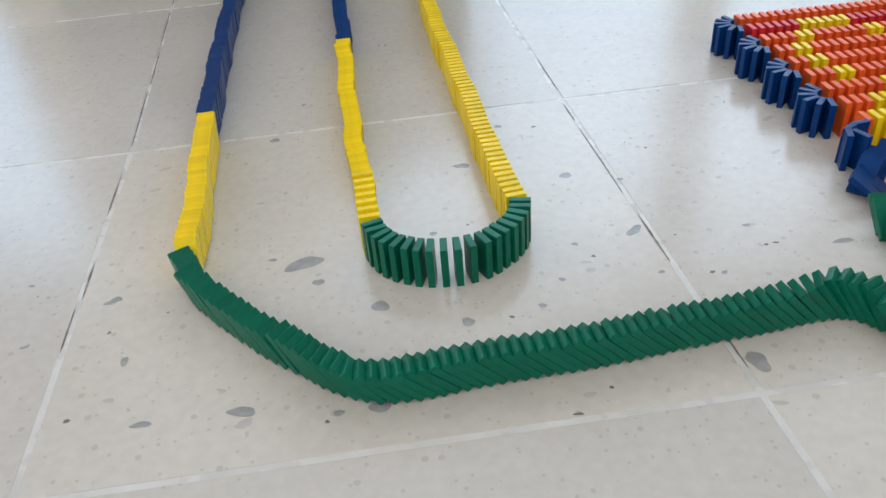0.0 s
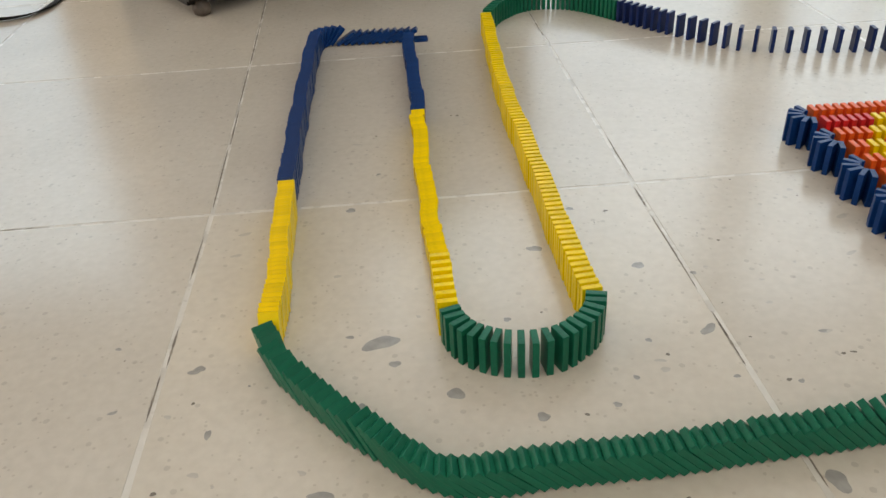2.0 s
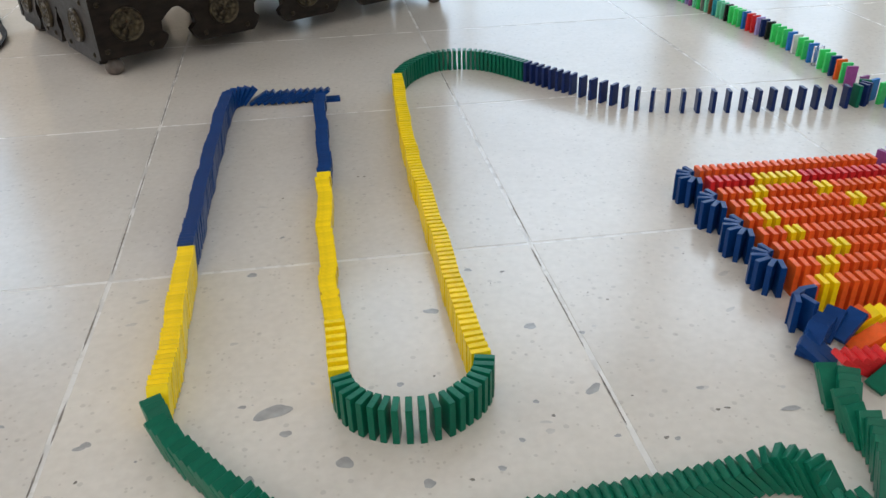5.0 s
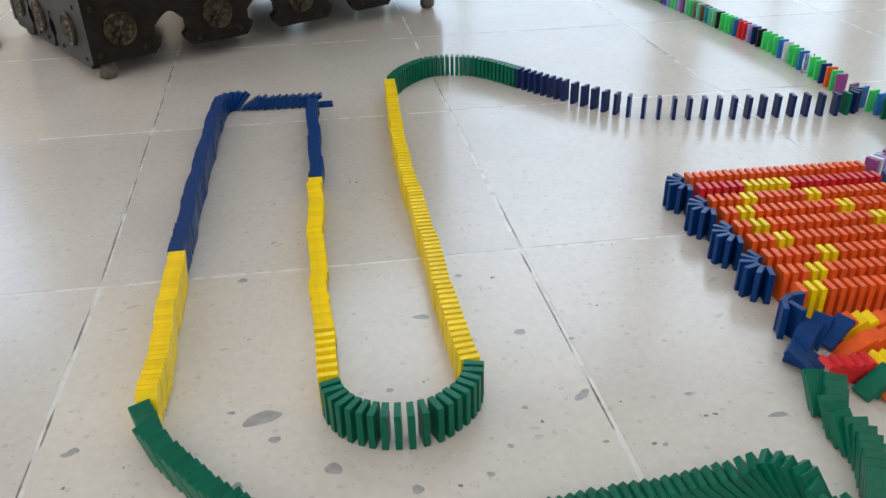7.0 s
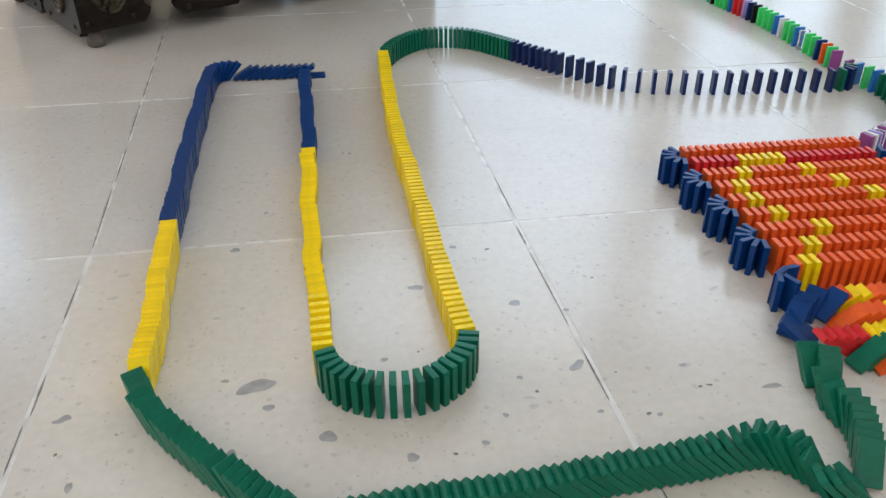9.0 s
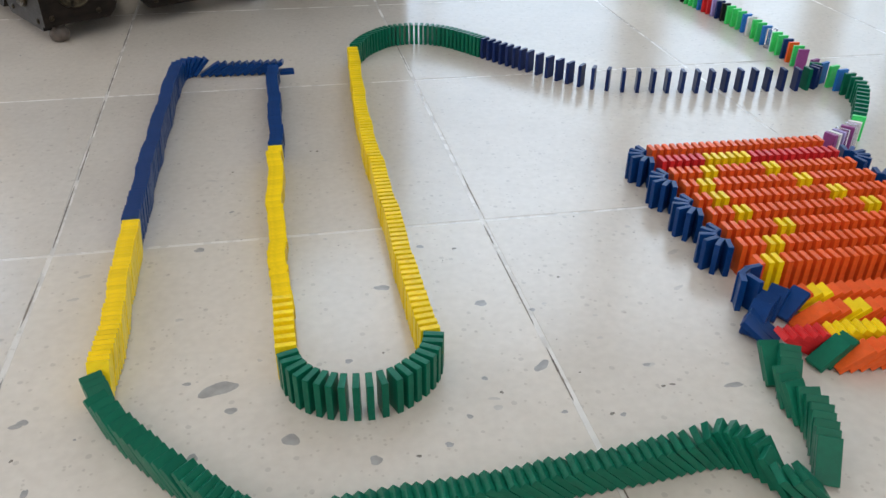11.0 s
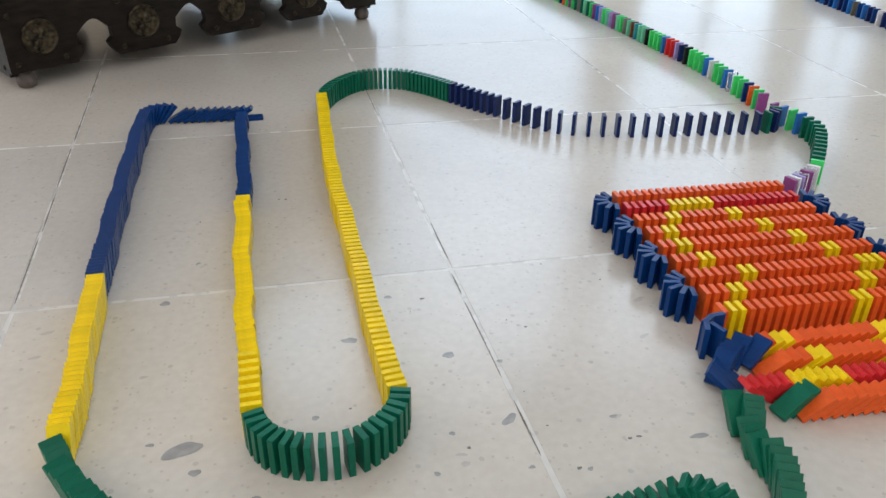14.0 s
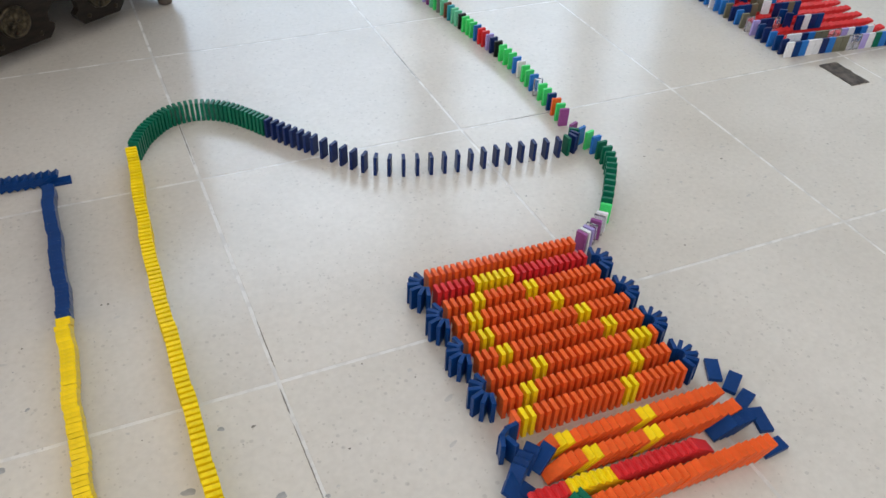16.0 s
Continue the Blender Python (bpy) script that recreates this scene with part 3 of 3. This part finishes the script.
plate = empty("floor_plate", pose(2.318, 0.511, 0, 0, 0, 0), "small worn dark metal plate set in the floor", "floor plate")
prng = random.Random(11)
rim = [(-0.031 + 0.062 * k / 9, -0.062) for k in range(9)] + [(0.031, -0.062 + 0.124 * k / 16) for k in range(16)]
rim += [(0.031 - 0.062 * k / 9, 0.062) for k in range(9)] + [(-0.031, 0.062 - 0.124 * k / 16) for k in range(16)]
pl = part("plate", slab([(x + prng.gauss(0, 0.0013), y + prng.gauss(0, 0.0016)) for x, y in rim], 0.0016), METAL, plate)
pl.matrix_local = pose(0, 0, 0.0022, -90, 0, 0)
for y in (-0.052, 0.052):
    sc = part("screw", lathe([(0.004, 0.0022), (0.0035, 0.0030), (0.001, 0.0032)], 10), METAL, plate)
    sc.location = (0, y, 0)

# ---- floor ----
T = 0.6


def corner(i, j):
    """Where the joints cross; the hand-laid grid is slightly out of true."""
    lean = (-0.055, -0.024, -0.012, 0.0) if j > 0 else (-0.025, -0.033, -0.020, 0.0)
    return Vector((T * i * 1.003 - 0.003 + T * j * lean[max(0, min(3, i))], (0.605 if j > 0 else 0.577) * j - 0.002 * i + 0.002, 0))


floor = part("floor", boxed(WEST, EAST, SOUTH, NORTH, -0.12, -0.0004), GROUT)
tagged(floor, "polished pale terrazzo tile floor with pale grout joints", "floor", kind="structure")
trng = random.Random(3)
for i in range(-6, 8):
    for j in range(-6, 9):
        c = [corner(i, j), corner(i + 1, j), corner(i + 1, j + 1), corner(i, j + 1)]
        mid = sum(c, Vector()) / 4
        if not (WEST < mid.x < EAST and SOUTH < mid.y < NORTH):
            continue
        bm = bmesh.new()
        top, low = [], []
        for p in c:
            d = (mid - p)
            q = p + Vector((math.copysign(0.0034, d.x), math.copysign(0.0034, d.y), 0)) - mid
            top.append(bm.verts.new((q.x * 0.9985, q.y * 0.9985, 0.0)))
            low.append(bm.verts.new((q.x, q.y, -0.0003)))
        foot = [bm.verts.new((v.co.x, v.co.y, -0.006)) for v in low]
        bm.faces.new(top)
        for k in range(4):
            bm.faces.new((low[k], low[(k + 1) % 4], top[(k + 1) % 4], top[k]))
            bm.faces.new((foot[k], foot[(k + 1) % 4], low[(k + 1) % 4], low[k]))
        part("tile", bm, TERRAZZO, floor).location = mid


LAYER = itertools.count()


def chip(x, y, a, b, turn, mat):
    """One larger stone of the terrazzo, ground flush."""
    bm = bmesh.new()
    n = 20
    f1, f2, f3 = (trng.uniform(0, 6.28) for _ in range(3))
    ring = []
    for k in range(n):
        t = 2 * math.pi * k / n
        r = 1 + 0.12 * math.sin(2 * t + f1) + 0.10 * math.sin(3 * t + f2) + 0.05 * math.sin(5 * t + f3)
        ring.append(bm.verts.new((0.74 * a * r * math.cos(t), 0.82 * b * r * math.sin(t), 0)))
    bm.faces.new(ring)
    ob = part("stone_chip", bm, mat, floor)
    ob.matrix_world = pose(x, y, {"pale_aggregate": 0.0002, "grey_aggregate": 0.0003, "dark_aggregate": 0.0004}[mat.name] + 3e-7 * next(LAYER), 0, 0, turn)


# x, y, length, width (mm), turn
STONES = [(0.238, -0.310, 52, 27, 15), (0.314, -0.398, 26, 18, 0), (0.253, -0.346, 17, 12, -20), (0.593, -0.331, 30, 14, 40), (0.195, -0.017, 20, 13, -10), (0.433, -0.149, 26, 15, -15), (0.791, -0.397, 30, 9, 5), (0.219, -0.408, 16, 16, 30), (0.395, -0.439, 15, 16, -30),
          (0.187, -0.512, 33, 14, -5), (0.305, -0.530, 30, 13, 0), (0.045, -0.328, 18, 9, -15), (0.632, -0.542, 24, 30, 20), (0.071, -0.426, 8, 17, 0), (0.270, -0.530, 14, 8, 20)]
for x, y, a, b, t in STONES:
    chip(x, y, a / 2000, b / 2000, t, CHIP)
GREY_STONES = [(0.496, -0.058, 13, 11), (0.551, -0.203, 22, 14), (0.611, -0.227, 10, 8), (0.233, 0.085, 12, 6), (0.204, -0.296, 14, 6), (0.38, -0.287, 12, 9), (0.71, -0.349, 12, 7), (0.655, -0.42, 10, 6), (-0.272, 0.901, 8, 5), (0.04, -0.332, 20, 9), (0.497, -0.396, 10, 7), (0.469, -0.431, 12, 8), (-0.032, -0.385, 12, 6), (-0.054, -0.284, 10, 6), (0.101, -0.51, 26, 8), (0.525, -0.341, 9, 8), (0.596, -0.406, 10, 6)]
PALE_STONES = [(1.596, 0.362, 24, 14), (1.562, 0.236, 12, 7), (1.638, 0.225, 10, 8), (1.672, 0.142, 20, 8), (1.758, 0.186, 14, 6), (1.745, 0.322, 18, 7), (0.378, 0.241, 12, 6), (0.367, -0.016, 9, 5), (0.803, -0.053, 12, 8), (1.366, 0.075, 8, 4), (1.863, 0.03, 16, 9), (1.91, 0.012, 12, 7), (1.966, 0.676, 10, 5), (1.752, 0.552, 10, 6), (2.116, 0.242, 12, 6), (0.38, 0.243, 12, 5), (0.197, 0.195, 22, 7), (0.184, -0.176, 14, 7), (0.839, -0.13, 26, 10), (0.81, -0.212, 24, 7), (0.629, -0.217, 10, 5), (0.684, -0.251, 8, 5), (0.8, -0.363, 9, 6), (0.053, -0.059, 24, 9), (0.049, -0.111, 20, 8), (0.197, 0.194, 14, 6), (0.529, -0.388, 14, 9), (0.675, -0.294, 10, 6), (0.026, -0.397, 12, 6), (0.19, -0.526, 22, 12), (0.167, -0.483, 14, 5), (0.528, -0.374, 16, 6), (0.481, -0.551, 18, 7), (0.628, -0.59, 16, 7), (0.715, -0.35, 14, 7), (0.067, -0.475, 14, 8)]
DARK_STONES = [(1.544, 0.351, 9, 4), (1.71, 0.281, 10, 5), (1.999, 0.244, 7, 4), (1.434, 0.051, 5, 5), (1.213, 0.309, 6, 5), (1.212, 0.26, 5, 3), (0.357, 0.282, 5, 5), (0.461, 0.141, 6, 4), (0.542, -0.071, 9, 6), (1.316, 0.012, 5, 3), (0.368, 0.28, 7, 5), (0.644, -0.417, 8, 5), (0.664, -0.163, 5, 5), (0.42, -0.279, 4, 4), (0.538, -0.366, 6, 5), (0.714, -0.386, 8, 4), (-0.427, 1.029, 6, 6), (0.112, -0.217, 10, 5), (0.452, 0.225, 6, 4), (0.035, -0.493, 9, 5), (0.26, -0.538, 5, 5), (0.048, -0.381, 5, 5), (0.437, -0.441, 8, 4), (0.466, -0.57, 12, 4), (0.725, -0.385, 9, 4), (0.501, -0.547, 5, 5)]
for stones, mat in ((GREY_STONES, CHIP), (PALE_STONES, CHIP_PALE), (DARK_STONES, CHIP_DARK)):
    for x, y, a, b in stones:
        chip(x, y, a / 2000, b / 2000, trng.uniform(-25, 25), mat)
for k in range(190):
    x, y = trng.uniform(-0.7, 2.3), trng.uniform(-0.75, 1.2)
    a = trng.choice((1.5, 1.5, 2, 2, 2.5, 3, 4))
    chip(x, y, a / 1000, a / 1000 * trng.uniform(0.45, 0.9), trng.uniform(0, 180), trng.choice((CHIP_PALE, CHIP_PALE, CHIP, CHIP_DARK)) if a < 3 else CHIP_PALE)


def crack(i, j, f0, f1, side, across=False):
    """Where the grout has broken away: a dark ragged gap along a stretch of joint."""
    p, q = (corner(i, j), corner(i + 1, j)) if across else (corner(i, j), corner(i, j + 1))
    d = (q - p)
    n = Vector((-d.y, d.x, 0)).normalized()
    bm = bmesh.new()
    m = max(4, int((f1 - f0) * d.length / 0.006))
    left, right = [], []
    for k in range(m + 1):
        o = p + d * (f0 + (f1 - f0) * k / m) + n * side
        w = 0.0012 * math.sin(math.pi * k / m) ** 0.4 * trng.uniform(0.5, 1.3) + 0.0001
        left.append(bm.verts.new((o + n * w)[:2] + (-0.00015,)))
        right.append(bm.verts.new((o - n * w)[:2] + (-0.00015,)))
    for k in range(m):
        bm.faces.new((right[k], right[k + 1], left[k + 1], left[k]))
    part("joint_gap", bm, GAP, floor, "dark ragged gap in the grout")


for i, j, a, b, side in ((0, -1, 0.30, 0.42, 0.002), (0, -1, 0.44, 0.56, -0.002), (0, -1, 0.72, 0.90, 0.002), (0, 0, 0.03, 0.35, 0.001), (0, 0, 0.38, 0.62, -0.001), (0, 0, 0.66, 0.97, 0.001), (0, 1, 0.02, 0.45, 0.0), (0, 1, 0.5, 0.9, 0.001),
                         (1, -1, 0.05, 0.20, -0.003), (1, -1, 0.32, 0.48, 0.002), (1, -1, 0.55, 0.85, 0.003), (1, -1, 0.88, 0.98, 0.002), (1, 0, 0.05, 0.25, -0.003), (2, 1, 0.42, 0.75, 0.0), (1, 1, 0.1, 0.5, 0.0)):
    crack(i, j, a, b, side)
for i, j, a, b, side in ((-1, 0, 0.1, 0.6, 0.001), (2, 1, 0.2, 0.5, 0.0)):
    crack(i, j, a, b, side, True)
